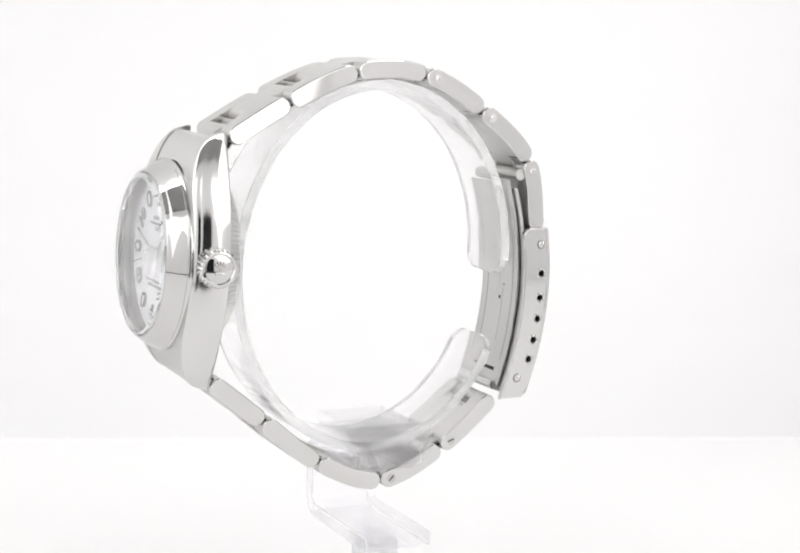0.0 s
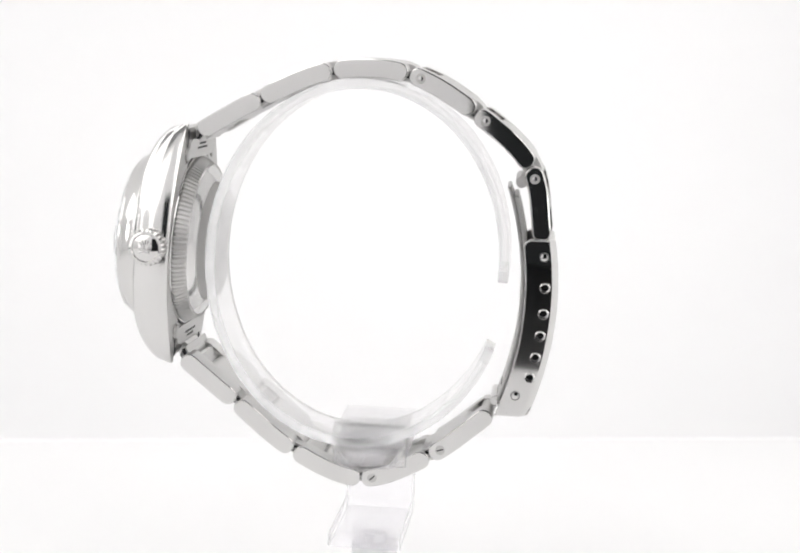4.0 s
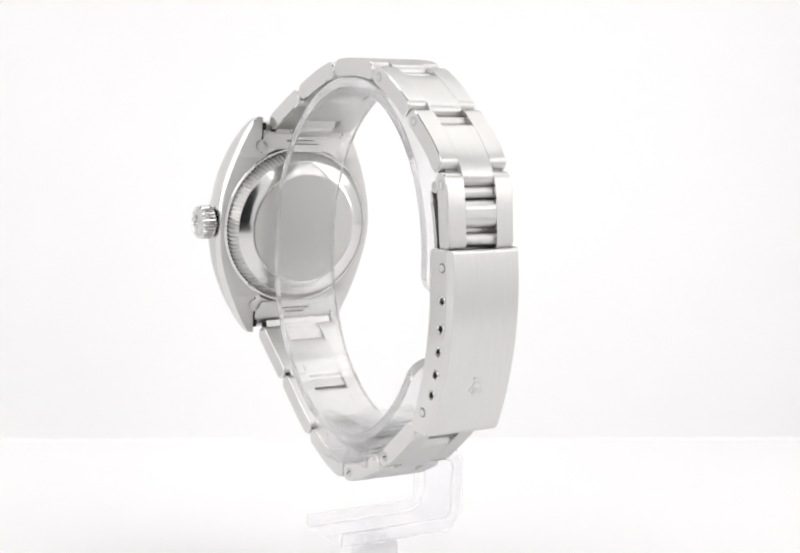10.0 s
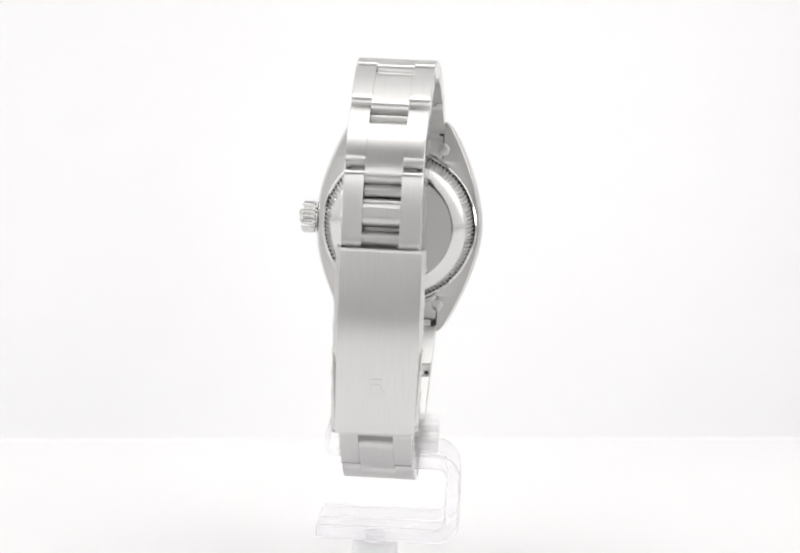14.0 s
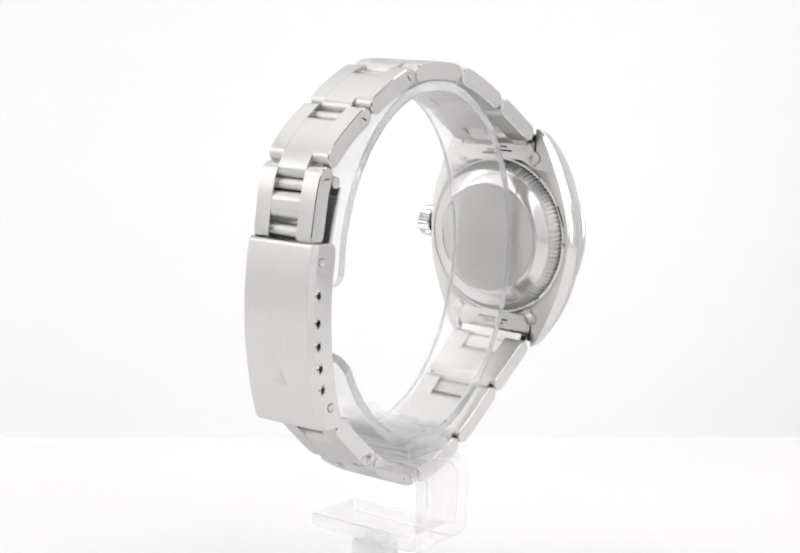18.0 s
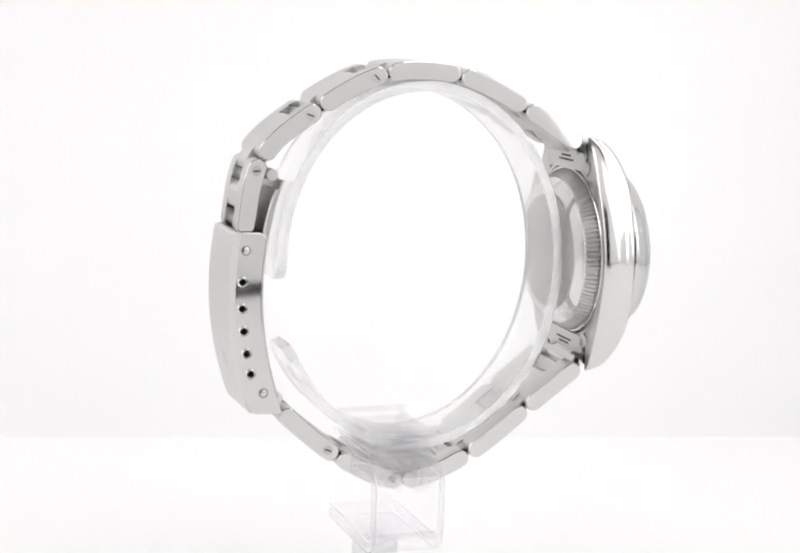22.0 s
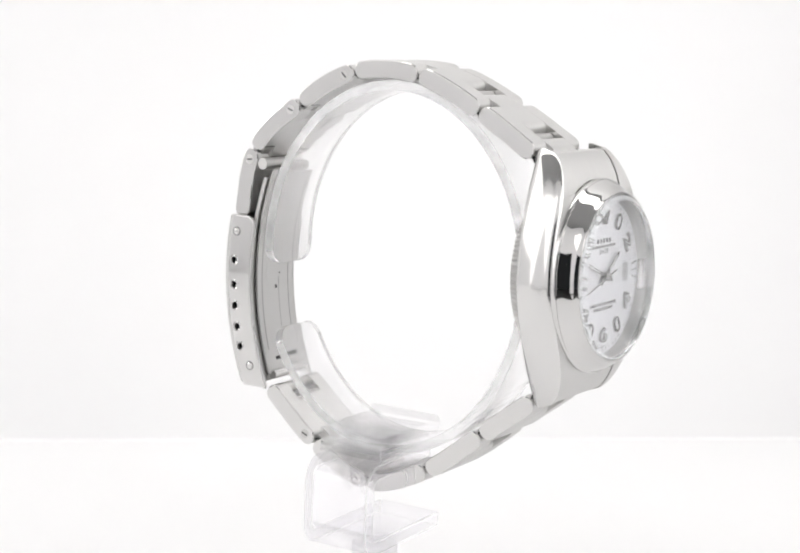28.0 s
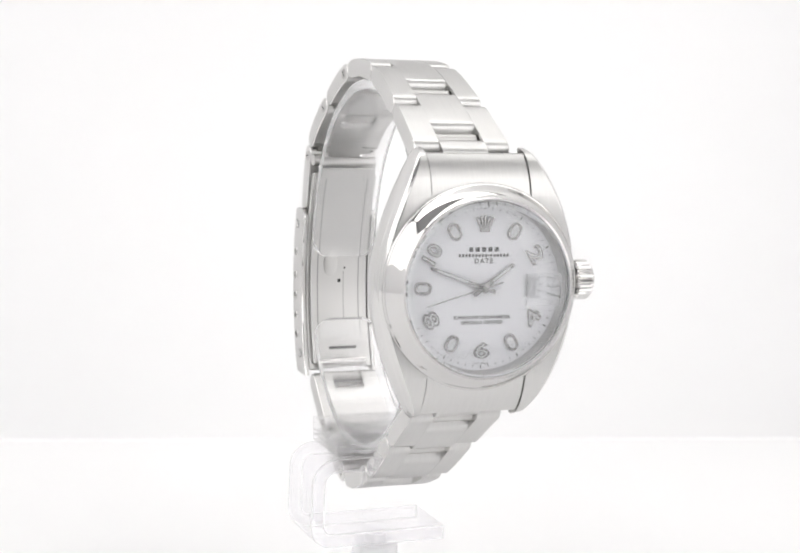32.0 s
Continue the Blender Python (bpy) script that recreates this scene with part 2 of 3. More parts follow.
LINKS = UP @ Matrix.Translation((0, -12, 0)) @ Matrix.Rotation(radians(-1.2), 4, "Z") @ Matrix.Translation((0, 12, 0))   # the links lie a little askew on the stand
HEAD = Matrix.Translation((0.9, 34.5, DIAL_Z)) @ Matrix.Rotation(radians(-2.0), 4, "Z") @ Matrix.Rotation(radians(2.7), 4, "X")   # head space: y points out of the dial


def lug_top(z):
    """Height of the case's front face along y, falling in a quarter round to the lug tips."""
    d = min(1.0, max(0.0, 17.2 - abs(z)) / 8.5)
    return -5.35 + 4.55 * math.sqrt(1 - (1 - d) ** 2)


def case_mesh():
    """Case middle with four lugs; outline in x-z, thickness along y."""
    bm = bmesh.new()
    zs = [-17.2 + 34.4 * k / 60 for k in range(61)]

    def outer(z):
        a = abs(z)
        return 13.2 - 5.75 * (a / 17.2) ** 1.7 - 0.35 * max(0.0, (a - 16.2)) ** 2

    top = lug_top

    for s in (-1, 1):
        def inner(z):
            return 0.0 if abs(z) < 11.3 else 6.75
        rows = []
        zz = sorted(set(zs + [-11.31, -11.29, 11.29, 11.31]))
        for z in zz:
            o, i = outer(z) + (0.4 * min(1.0, abs(z) / 6) if s < 0 else 0.0), inner(z)     # a little fuller on the crown side
            t, b = top(z), -5.9
            h = t - b
            rx, ry = min(0.8, (o - i) * 0.5), min(1.25, h * 0.45)
            belly = [(o + 0.4 * min(1.0, h / 4) * (1 - (2 * u - 1) ** 2), t - ry - (h - ry - 0.12) * u) for u in (0.1, 0.2, 0.3, 0.4, 0.5, 0.6, 0.7, 0.8, 0.9)]
            sect = [(i, t)] + [(o - rx + rx * math.sin(g), t - ry + ry * math.cos(g)) for g in [math.pi / 2 * k / 7 for k in range(8)]] + belly + [(o, b + 0.12), (o - 0.12, b), (i, b)]
            rows.append([bm.verts.new((s * x, y, z)) for x, y in sect])
        for a, b in zip(rows, rows[1:]):
            for k in range(21):
                bm.faces.new((a[k], a[(k + 1) % 21], b[(k + 1) % 21], b[k]))
        bm.faces.new(rows[0])
        bm.faces.new(rows[-1][::-1])
    bmesh.ops.remove_doubles(bm, verts=bm.verts, dist=0.001)
    return bm


case = part("case", moved(case_mesh(), HEAD), FLANK, watch, "steel case with brushed lugs and polished flanks", 28)
case.data.materials.append(BRUSHED_LONG)
case.data.materials.append(SATIN)
for f in case.data.polygons:
    if abs(f.normal.x) < 0.22:
        f.material_index = 1 if f.normal.y > 0 else 2

bezel_profile = [(10.9, -1.0), (12.95, -1.0), (13.02, -0.88), (13.02, -0.48), (12.9, -0.32), (12.78, -0.3), (12.7, -0.2), (12.45, 0.4), (12.08, 1.02), (11.7, 1.5), (11.47, 1.72), (11.42, 1.95), (11.28, 2.1), (11.02, 2.1), (10.93, 1.9), (10.9, 1.2)]
part("bezel", moved(lathe(bezel_profile, 128, True), HEAD), POLISHED, watch, "smooth domed polished steel bezel", 40)
part("inner_ring", moved(lathe([(10.88, 1.5), (10.88, -0.05), (10.4, -0.05), (10.4, 0.1), (10.7, 1.5)], 128, True), HEAD), REHAUT, watch, "satin ring round the dial")
crystal = part("crystal", moved(lathe([(0, 2.8), (10.2, 2.75), (10.6, 2.6), (10.85, 2.35), (10.85, 1.62), (0, 1.62)], 128), HEAD), SAPPHIRE, watch, "clear watch crystal")
crystal.visible_shadow = False
crystal.data.materials.append(SAPPHIRE_RIM)
for f in crystal.data.polygons:
    if abs(f.normal.y) < 0.93:
        f.material_index = 1

# caseback: fluted ring, polished slope, matte disc
flute = lathe([(12.12, -5.85), (12.12, -6.35), (11.3, -7.8), (10.95, -8.0), (10.6, -5.85)], 440, True, lambda i, r: r if r < 11.0 else r - (0.0, 0.0, 0.3, 0.3)[i % 4])
part("fluted_ring", moved(flute, HEAD), INNER, watch, "fluted steel ring of the caseback", 25)
part("caseback", moved(lathe([(11.0, -5.9), (11.0, -7.9), (10.6, -8.05), (9.9, -8.4), (9.0, -8.68), (8.75, -8.7), (8.65, -8.62), (0, -8.62)], 128), HEAD), FLANK, watch, "polished steel caseback", 20)
part("caseback_disc", moved(lathe([(8.6, -8.58), (8.6, -8.73), (8.45, -8.77), (0, -8.77)], 96), HEAD), DISC, watch, "matte steel centre of the caseback")
# black ring puts the shade of the joint into colour
part("case_seam", moved(lathe([(12.15, -5.86), (12.15, -5.94), (11.0, -5.94)], 96), HEAD), GAP_SHADE, watch)

part("back_seat", moved(lathe([(12.6, -5.85), (12.6, -6.02), (12.45, -6.15), (12.15, -6.15), (12.15, -5.85)], 128, True), HEAD), POLISHED, watch, "thin steel ring round the caseback")

# crown on the x- side
TO_X = Matrix.Translation((0, -3.45, 0.4)) @ Matrix.Rotation(radians(90), 4, "Z")   # lathe axis y -> -x


def crown_wave(i, r):
    return r if r < 2.4 else r - (0.0, 0.1, 0.32, 0.1)[i % 4]


crown = part("crown", moved(lathe([(0, 12.3), (1.6, 12.3), (1.6, 13.7), (2.3, 13.75), (2.62, 14.0), (2.62, 15.7), (2.3, 16.05), (2.0, 16.1), (1.85, 15.95), (1.2, 16.25), (0, 16.35)], 96, False, crown_wave), HEAD @ TO_X), POLISHED, watch, "knurled winding crown", 25)
emblem = joined(*[moved(box(-0.09, 0.09, 16.2, 16.55, 0.0, 1.15, 0.03), Matrix.Rotation(radians(a), 4, "Y")) for a in (-46, -23, 0, 23, 46)], box(-0.7, 0.7, 16.1, 16.5, -0.75, -0.35, 0.05))
part("raised_emblem", moved(emblem, HEAD @ TO_X), POLISHED, crown)


# ---- dial ----
def on_dial(bm, x=0.0, z=0.0, y=0.0, turn=0.0):
    """Dial space: x to the reader's right, z up."""
    return moved(bm, HEAD @ Matrix.Translation((-x, y, z)) @ Matrix.Rotation(radians(-turn), 4, "Y"))


dial = part("dial", moved(lathe([(0, 0), (10.6, 0), (10.6, -0.4), (0, -0.4)], 128), HEAD), DIAL_WHITE, watch, "white dial")


def ring_loop(w, h, n=10):
    """Outline of an upright pill."""
    r, out = w / 2, []
    for k in range(n + 1):
        a = math.pi * k / n
        out.append((r * math.cos(a), h / 2 - r + r * math.sin(a)))
    for k in range(n + 1):
        a = math.pi + math.pi * k / n
        out.append((r * math.cos(a), -h / 2 + r + r * math.sin(a)))
    return out


def pill_ring(w, h, t, y0, y1):
    bm = bmesh.new()
    o, i = ring_loop(w, h), ring_loop(w - 2 * t, h - 2 * t)
    v = [[bm.verts.new((x, y, z)) for x, z in lp] for lp, y in ((o, y0), (o, y1), (i, y1), (i, y0))]
    for a, b in zip(v, v[1:]):
        for k in range(len(o)):
            j = (k + 1) % len(o)
            bm.faces.new((a[k], a[j], b[j], b[k]))
    return bm


def pill(w, h, y0, y1):
    bm = bmesh.new()
    lp = ring_loop(w, h)
    a, b = [bm.verts.new((x, y0, z)) for x, z in lp], [bm.verts.new((x, y1, z)) for x, z in lp]
    bm.faces.new(a), bm.faces.new(b[::-1])
    for k in range(len(lp)):
        j = (k + 1) % len(lp)
        bm.faces.new((a[k], a[j], b[j], b[k]))
    return bm


R_MARK = 8.05
for hour in (1, 5, 7, 9, 11):
    a = radians(30 * hour)
    x, z = R_MARK * math.sin(a), R_MARK * math.cos(a)
    turn = 30 * hour
    mk = part("hour_marker", on_dial(pill_ring(1.6, 2.3, 0.36, 0.0, 0.26), x, z, 0, turn), WHITE_GOLD, dial, "applied oval hour marker")
    part("lume_fill", on_dial(pill(0.84, 1.6, 0.0, 0.2), x, z, 0, turn), LUME, dial)
for text, hour in (("2", 2), ("4", 4), ("6", 6), ("8", 8), ("10", 10)):
    a = radians(30 * hour)
    flip = 180 if hour in (4, 6, 8) else 0
    turn = 30 * hour - flip if hour in (2, 10, 4, 8) else 0
    wide = Matrix.Diagonal((1.65 if len(text) < 2 else 1.15, 1, 1, 1))
    part("hour_numeral", on_dial(moved(lettering(text, 2.55, 0.12, bold=0.11), wide), 8.0 * math.sin(a), 8.0 * math.cos(a), 0.12, turn), WHITE_GOLD, dial, "applied numeral with pale filling")
    part("lume_fill", on_dial(moved(lettering(text, 2.55, 0.02, bold=-0.055), wide), 8.0 * math.sin(a), 8.0 * math.cos(a), 0.245, turn), LUME, dial)
# emblem at twelve: plain five-pointed shape
tw = joined(*[moved(box(-0.12, 0.12, 0.02, 0.25, 0.0, 1.35 - 0.05 * abs(k), 0.03), Matrix.Translation((k * 0.2, 0, 7.45)) @ Matrix.Rotation(radians(13 * k), 4, "Y")) for k in (-2, -1, 0, 1, 2)], box(-0.55, 0.55, 0.02, 0.24, 7.1, 7.5, 0.05))
part("emblem", moved(moved(tw, Matrix.Translation((0, 0, 7.8)) @ Matrix.Diagonal((1.2, 1, 1.2, 1)) @ Matrix.Translation((0, 0, -7.8))), HEAD), WHITE_GOLD, dial, "applied metal emblem")
# minute track
ticks = []
for k in range(60):
    w, h = (0.14, 0.42) if k % 5 == 0 else (0.09, 0.26)
    ticks.append(moved(box(-w / 2, w / 2, 0.004, 0.02, 9.72, 9.72 + h), Matrix.Rotation(radians(6 * k), 4, "Y")))
tagged(part("minute_track", moved(joined(*ticks), HEAD), PRINT, dial, "fine printed minute marks", 0), kind="stuff")
# printing: brand lines as bars, plain words as words
def bar_row(z, widths, gap, h):
    total = sum(widths) + gap * (len(widths) - 1)
    x, out = -total / 2, []
    for w in widths:
        out.append(box(x, x + w, 0.004, 0.02, -h / 2, h / 2))
        x += w + gap
    return part("printed_line", on_dial(joined(*out), 0, z), PRINT, dial, "short printed bars", 0)


bar_row(4.75, [0.52] * 5, 0.34, 0.55)
bar_row(4.0, [0.27] * 6 + [0.08] + [0.27] * 9, 0.17, 0.36)
part("printed_word", on_dial(lettering("DATE", 0.85, 0.006, space=1.3, bold=0.02), 0, 3.3, 0.012), PRINT, dial, smooth=0)
part("printed_word", on_dial(lettering("SUPERLATIVE CHRONOMETER", 0.56, 0.006, bold=0.018), 0, -3.75, 0.012), PRINT, dial, smooth=0)
part("printed_word", on_dial(lettering("OFFICIALLY CERTIFIED", 0.56, 0.006, bold=0.018), 0, -4.4, 0.012), PRINT, dial, smooth=0)
part("printed_word", on_dial(lettering("SWISS MADE", 0.3, 0.006, space=1.3), 0, -9.55, 0.012), PRINT, dial, smooth=0)
# minute marks drawn enlarged, as the lens would show them
for z in (-1.05, 1.05):
    part("printed_mark", on_dial(box(-0.3, 0.3, 0.004, 0.03, -0.09, 0.09), 9.75, z), PRINT, dial, smooth=0)
# date window
win = part("date_window", on_dial(box(-1.05, 1.05, 0.0, 0.06, -1.5, 1.5, 0.03), 6.5, 0), LUME, dial, "framed date window")
part("date_disc", on_dial(box(-0.8, 0.8, 0.02, 0.075, -1.2, 1.2), 6.5, 0), DATE_GREY, dial, "shaded date disc", 0)
# more minute marks, their magnification put into the shape
for z in (-0.85, 0.0, 0.85):
    part("magnified_tick", on_dial(box(-0.28, 0.28, 0.004, 0.03, -0.07, 0.07), 8.95, z), PRINT, dial, smooth=0)


def hand(length, tail, w0, w1, y, deg, name, label, fill=0.0):
    lp = [(-w0 / 2, -tail), (w0 / 2, -tail), (w0 / 2, 0), (w1 / 2, length * 0.93), (0, length), (-w1 / 2, length * 0.93), (-w0 / 2, 0)]
    bm = bmesh.new()
    a, b = [bm.verts.new((x, y, z)) for x, z in lp], [bm.verts.new((x, y + 0.12, z)) for x, z in lp]
    bm.faces.new(a), bm.faces.new(b[::-1])
    for k in range(len(lp)):
        j = (k + 1) % len(lp)
        bm.faces.new((a[k], a[j], b[j], b[k]))
    bevel(bm, 0.03, 1)
    ob = part(name, on_dial(bm, turn=deg), WHITE_GOLD, watch, label)
    if fill:
        part("lume_strip", on_dial(box(-fill / 2, fill / 2, y + 0.11, y + 0.14, length * 0.3, length * 0.85), turn=deg), LUME, ob)
    return ob


hand(5.0, 1.6, 0.55, 0.5, 0.30, 54.0, "hour_hand", "polished baton hour hand", 0.24)
hand(7.9, 1.6, 0.5, 0.42, 0.50, 289.5, "minute_hand", "polished baton minute hand", 0.2)
hand(8.2, 2.6, 0.16, 0.1, 0.72, 254.0, "second_hand", "thin polished second hand")
part("centre_cap", moved(lathe([(0.62, 0.2), (0.62, 0.85), (0.45, 0.98), (0, 1.0)], 32), HEAD), WHITE_GOLD, watch)


def cyclops_mesh():
    bm = bmesh.new()
    nx, nz, w, h = 10, 8, 4.6, 4.0
    rows = []
    for i in range(nx + 1):
        row = []
        for k in range(nz + 1):
            u, v = 2 * i / nx - 1, 2 * k / nz - 1
            row.append(bm.verts.new((u * w / 2, 3.05 + 0.42 * (1 - 0.5 * (u * u + v * v)), v * h / 2)))
        rows.append(row)
    for i in range(nx):
        for k in range(nz):
            bm.faces.new((rows[i][k], rows[i + 1][k], rows[i + 1][k + 1], rows[i][k + 1]))
    rim = [rows[i][0] for i in range(nx + 1)] + [rows[nx][k] for k in range(1, nz + 1)] + [rows[i][nz] for i in range(nx - 1, -1, -1)] + [rows[0][k] for k in range(nz - 1, 0, -1)]
    low = [bm.verts.new((v.co.x, 2.81, v.co.z)) for v in rim]
    for i in range(len(rim)):
        j = (i + 1) % len(rim)
        bm.faces.new((rim[i], rim[j], low[j], low[i]))
    bm.faces.new(low)
    return bm


lens = part("date_lens", on_dial(cyclops_mesh(), 6.9, 0), LENS, crystal, "magnifying lens over the date")
lens.visible_shadow = False


# ---- bracelet ----
def end_link(s):
    """Solid end piece between the lugs; s = 1 above, -1 below the dial."""
    bm = bmesh.new()
    xs = [-6.6 + 13.2 * k / 20 for k in range(21)]
    rows = []
    for x in xs:
        z0 = math.sqrt(12.85 ** 2 - x * x) if abs(x) < 12 else 0
        row = []
        for k in range(7):
            z = z0 + (16.4 - z0) * k / 6
            a = max(0.0, z - 9.5) / 7.0
            row.append(bm.verts.new((x, lug_top(z) - 0.1 - 0.1 * a, s * z)))
        row.append(bm.verts.new((x, -5.5, s * 16.5)))
        row.append(bm.verts.new((x, -5.9, s * 15.6)))
        row.append(bm.verts.new((x, -5.9, s * z0)))
        rows.append(row)
    for a, b in zip(rows, rows[1:]):
        for k in range(10):
            j = (k + 1) % 10
            bm.faces.new((a[k], a[j], b[j], b[k]))
    bm.faces.new(rows[0])
    bm.faces.new(rows[-1][::-1])
    return bm


part("end_link", moved(end_link(1), HEAD), BRUSHED_LONG, watch, "brushed steel end link between the lugs")
part("end_link", moved(end_link(-1), HEAD), BRUSHED_LONG, watch, "brushed steel end link between the lugs")


for s in (-1, 1):
    plate = moved(pill(2.5, 13.3, -6.3, -5.85), Matrix.Translation((0, 0, s * 13.6)) @ Matrix.Rotation(radians(90), 4, "Y"))
    bevel(plate, 0.1, 1)
    back = part("end_link_back", moved(plate, HEAD), SATIN, watch, "flat back of the end link")
    # raised dark bars put the shade of the slots into colour
    for z, half in ((13.55, 2.6), (14.15, 1.7)):
        part("slot", moved(box(-half, half, -6.32, -6.2, s * z - 0.14, s * z + 0.14), HEAD), GAP_SHADE, back, smooth=0)
    for x in (-1, 1):
        # dark strips stand for the shade in the gap along the lug
        part("lug_gap_shade", moved(joined(box(x * 6.6, x * 6.78, -5.98, -5.5, s * 11.6, s * 16.2), box(x * 6.2, x * 6.7, -5.97, -5.5, s * 15.2, s * 16.3)), HEAD), GAP_SHADE, back, "dark strip for the shade in the gap beside the lug", 0)
        part("back_ear", moved(lathe([(0.0, -5.85), (1.0, -5.85), (1.0, -6.2), (0.85, -6.3), (0.0, -6.3)], 24), HEAD @ Matrix.Translation((x * 6.7, 0, s * 12.75))), SATIN, back)


def path_point(pts, u):
    """A smooth line through pts in (y, z), one point to each whole u; straight on past its ends."""
    last = len(pts) - 1
    k = min(max(int(math.floor(u)), 0), last - 1)
    p1, p2 = Vector(pts[k]), Vector(pts[k + 1])
    p0 = Vector(pts[k - 1]) if k > 0 else p1 * 2 - p2
    p3 = Vector(pts[k + 2]) if k + 2 <= last else p2 * 2 - p1
    t = min(max(u - k, 0.0), 1.0)
    q = 0.5 * (2 * p1 + (p2 - p0) * t + (2 * p0 - 5 * p1 + 4 * p2 - p3) * t * t + (3 * p1 - p0 - 3 * p2 + p3) * t ** 3)
    if u < 0:
        q = p1 + (p2 - p0) * 0.5 * u
    if u > last:
        q = p2 + (p3 - p1) * 0.5 * (u - last)
    return q


def link_loop(pts, u0, u1, thick, gap=0.14, n=9):
    """Side outline of a link piece along the path: a bowed bar with rounded ends."""
    step = (path_point(pts, u1) - path_point(pts, u0)).length / (u1 - u0)
    h, e = thick / 2, thick * 0.48
    a, b = u0 + (gap + e) / step, u1 - (gap + e) / step
    top, bot, ends = [], [], []
    for k in range(n + 1):
        u = a + (b - a) * k / n
        q, d = path_point(pts, u), (path_point(pts, u + 0.01) - path_point(pts, u - 0.01)).normalized()
        nrm = Vector((-d.y, d.x))
        top.append(q + nrm * h)
        bot.append(q - nrm * h)
        if k in (0, n):
            ends.append((q, d, nrm))
    (q0, d0, n0), (q1, d1, n1) = ends
    angles = (0.4, 0.8, 1.2, 1.57, 1.94, 2.34, 2.74)
    cap1 = [q1 + n1 * h * math.cos(t) + d1 * e * math.sin(t) for t in angles]
    cap0 = [q0 - n0 * h * math.cos(t) - d0 * e * math.sin(t) for t in angles]
    return [(v.x, v.y) for v in top + cap1 + bot[::-1] + cap0]


def bracelet_link(pts, widths, k, c0, c1, screw=False, thick=2.6, pin=False, line=0.0):
    """Link k of a path: two outer pieces over its whole length and a middle piece from c0 to c1 (shares of the length)."""
    a, d = Vector(pts[k]), Vector(pts[k + 1]) - Vector(pts[k])
    w0, w1 = widths[k], widths[k + 1]

    def taper(y, z):
        u = (Vector((y, z)) - a).dot(d) / d.length_squared
        return (w0 + (w1 - w0) * u) / w0
    mid = w0 * 0.475
    loop = link_loop(pts, k, k + 1, thick)
    for s in (-1, 1):
        piece = prism(loop, s * (mid + 0.012), s * w0, 0, 2, taper)
        rim = [e for e in piece.edges if e.calc_face_angle(0) > radians(30) and min(abs(v.co.x) for v in e.verts) > mid + 0.4]
        bmesh.ops.bevel(piece, geom=rim, offset=0.24, segments=3, affect="EDGES", clamp_overlap=True, profile=0.6)
        ob = part("outer_link", moved(piece, LINKS), BRUSHED_LINK, watch, "brushed steel outer link piece with polished flank")
        ob.data.materials.append(POLISHED)
        for f in ob.data.polygons:
            if abs(f.normal.x) > 0.25:
                f.material_index = 1
        if line:        # dark bar, the seam's shade put in colour, where the rounded end begins
            q, step = path_point(pts, k + line), path_point(pts, k + line + 0.01) - path_point(pts, k + line - 0.01)
            step.normalize()
            outward = Vector((-step.y, step.x))
            seam = [q + outward * a + step * b for a, b in ((thick / 2 - 0.3, -0.08), (thick / 2 - 0.3, 0.08), (thick / 2 + 0.012, 0.08), (thick / 2 + 0.012, -0.08))]
            part("seam", moved(prism([(v.x, v.y) for v in seam], s * (mid + 0.05), s * (w0 + (w1 - w0) * line - 0.26)), LINKS), GAP_SHADE, ob, smooth=0)
        if screw:
            q, x = path_point(pts, k + 0.17), s * (w0 + (w1 - w0) * 0.17)
            part("link_screw", moved(rod(x - s * 0.3, x + s * 0.06, q.x, q.y, 0.7, 20, 0.06), LINKS), SATIN, ob, "slotted screw head")
            if pin and s < 0:
                part("pin_end", moved(rod(x, x + s * 0.09, q.x, q.y, 0.36, 16, 0.05), LINKS), POLISHED, ob, "round end of the link pin")
                continue
            # raised dark bar for the shade in the screw's slot
            part("slot", moved(box(x, x + s * 0.075, -0.5, 0.5, -0.1, 0.1), LINKS @ Matrix.Translation((0, q.x, q.y)) @ Matrix.Rotation(radians(60 + 25 * k), 4, "X")), GAP_SHADE, ob, smooth=0)
    part("middle_link", moved(prism(link_loop(pts, k + c0, k + c1, thick * 0.995, 0.1), -mid, mid, 0.025, 1, taper), LINKS), BRUSHED_LINK, watch, "brushed steel middle link piece")
    # round tubes of the hinge, seen in the gaps
    for u, half, r in ((0.0, w0 - 0.9, 0.55), (c0 - 0.085, mid - 0.02, 0.85)):
        q = path_point(pts, k + u)
        inward = (Vector((1, -3)) - q).normalized()
        along = Vector((-inward.y, inward.x))
        tube = q + inward * (0.12 if u < 0.5 else 0.06)
        # the joint's own tube is in darkened steel, standing for shade
        part("hinge_tube", moved(rod(-half, half, tube.x, tube.y, r, 18, 0.08), LINKS), SATIN if u else SHADE_STEEL, watch)
        # dark backing puts the gap's shade into colour, a steel one behind closes it
        for depth, wide, mat, side in ((0.45, 0.85, GAP_SHADE, w0 - 0.4 if u == 0 else half - 0.1), (0.82, 1.0, INNER, half - 0.1)):
            c = q + inward * depth
            core = [c + along * wide + inward * 0.13, c + along * wide - inward * 0.13, c - along * wide - inward * 0.13, c - along * wide + inward * 0.13]
            part("gap_backing", moved(prism([(v.x, v.y) for v in core], -side, side), LINKS), mat, watch, smooth=0)


BRUSHED_LINK = BRUSHED_LONG
TOP = [(26.75, 15.75), (17.95, 20.95), (7.95, 25.2), (-2.75, 25.15), (-12.2, 20.25), (-20.25, 13.05), (-22.5, 2.6)]
TOP_W = [6.6, 6.25, 5.85, 5.55, 5.35, 5.2, 5.1]
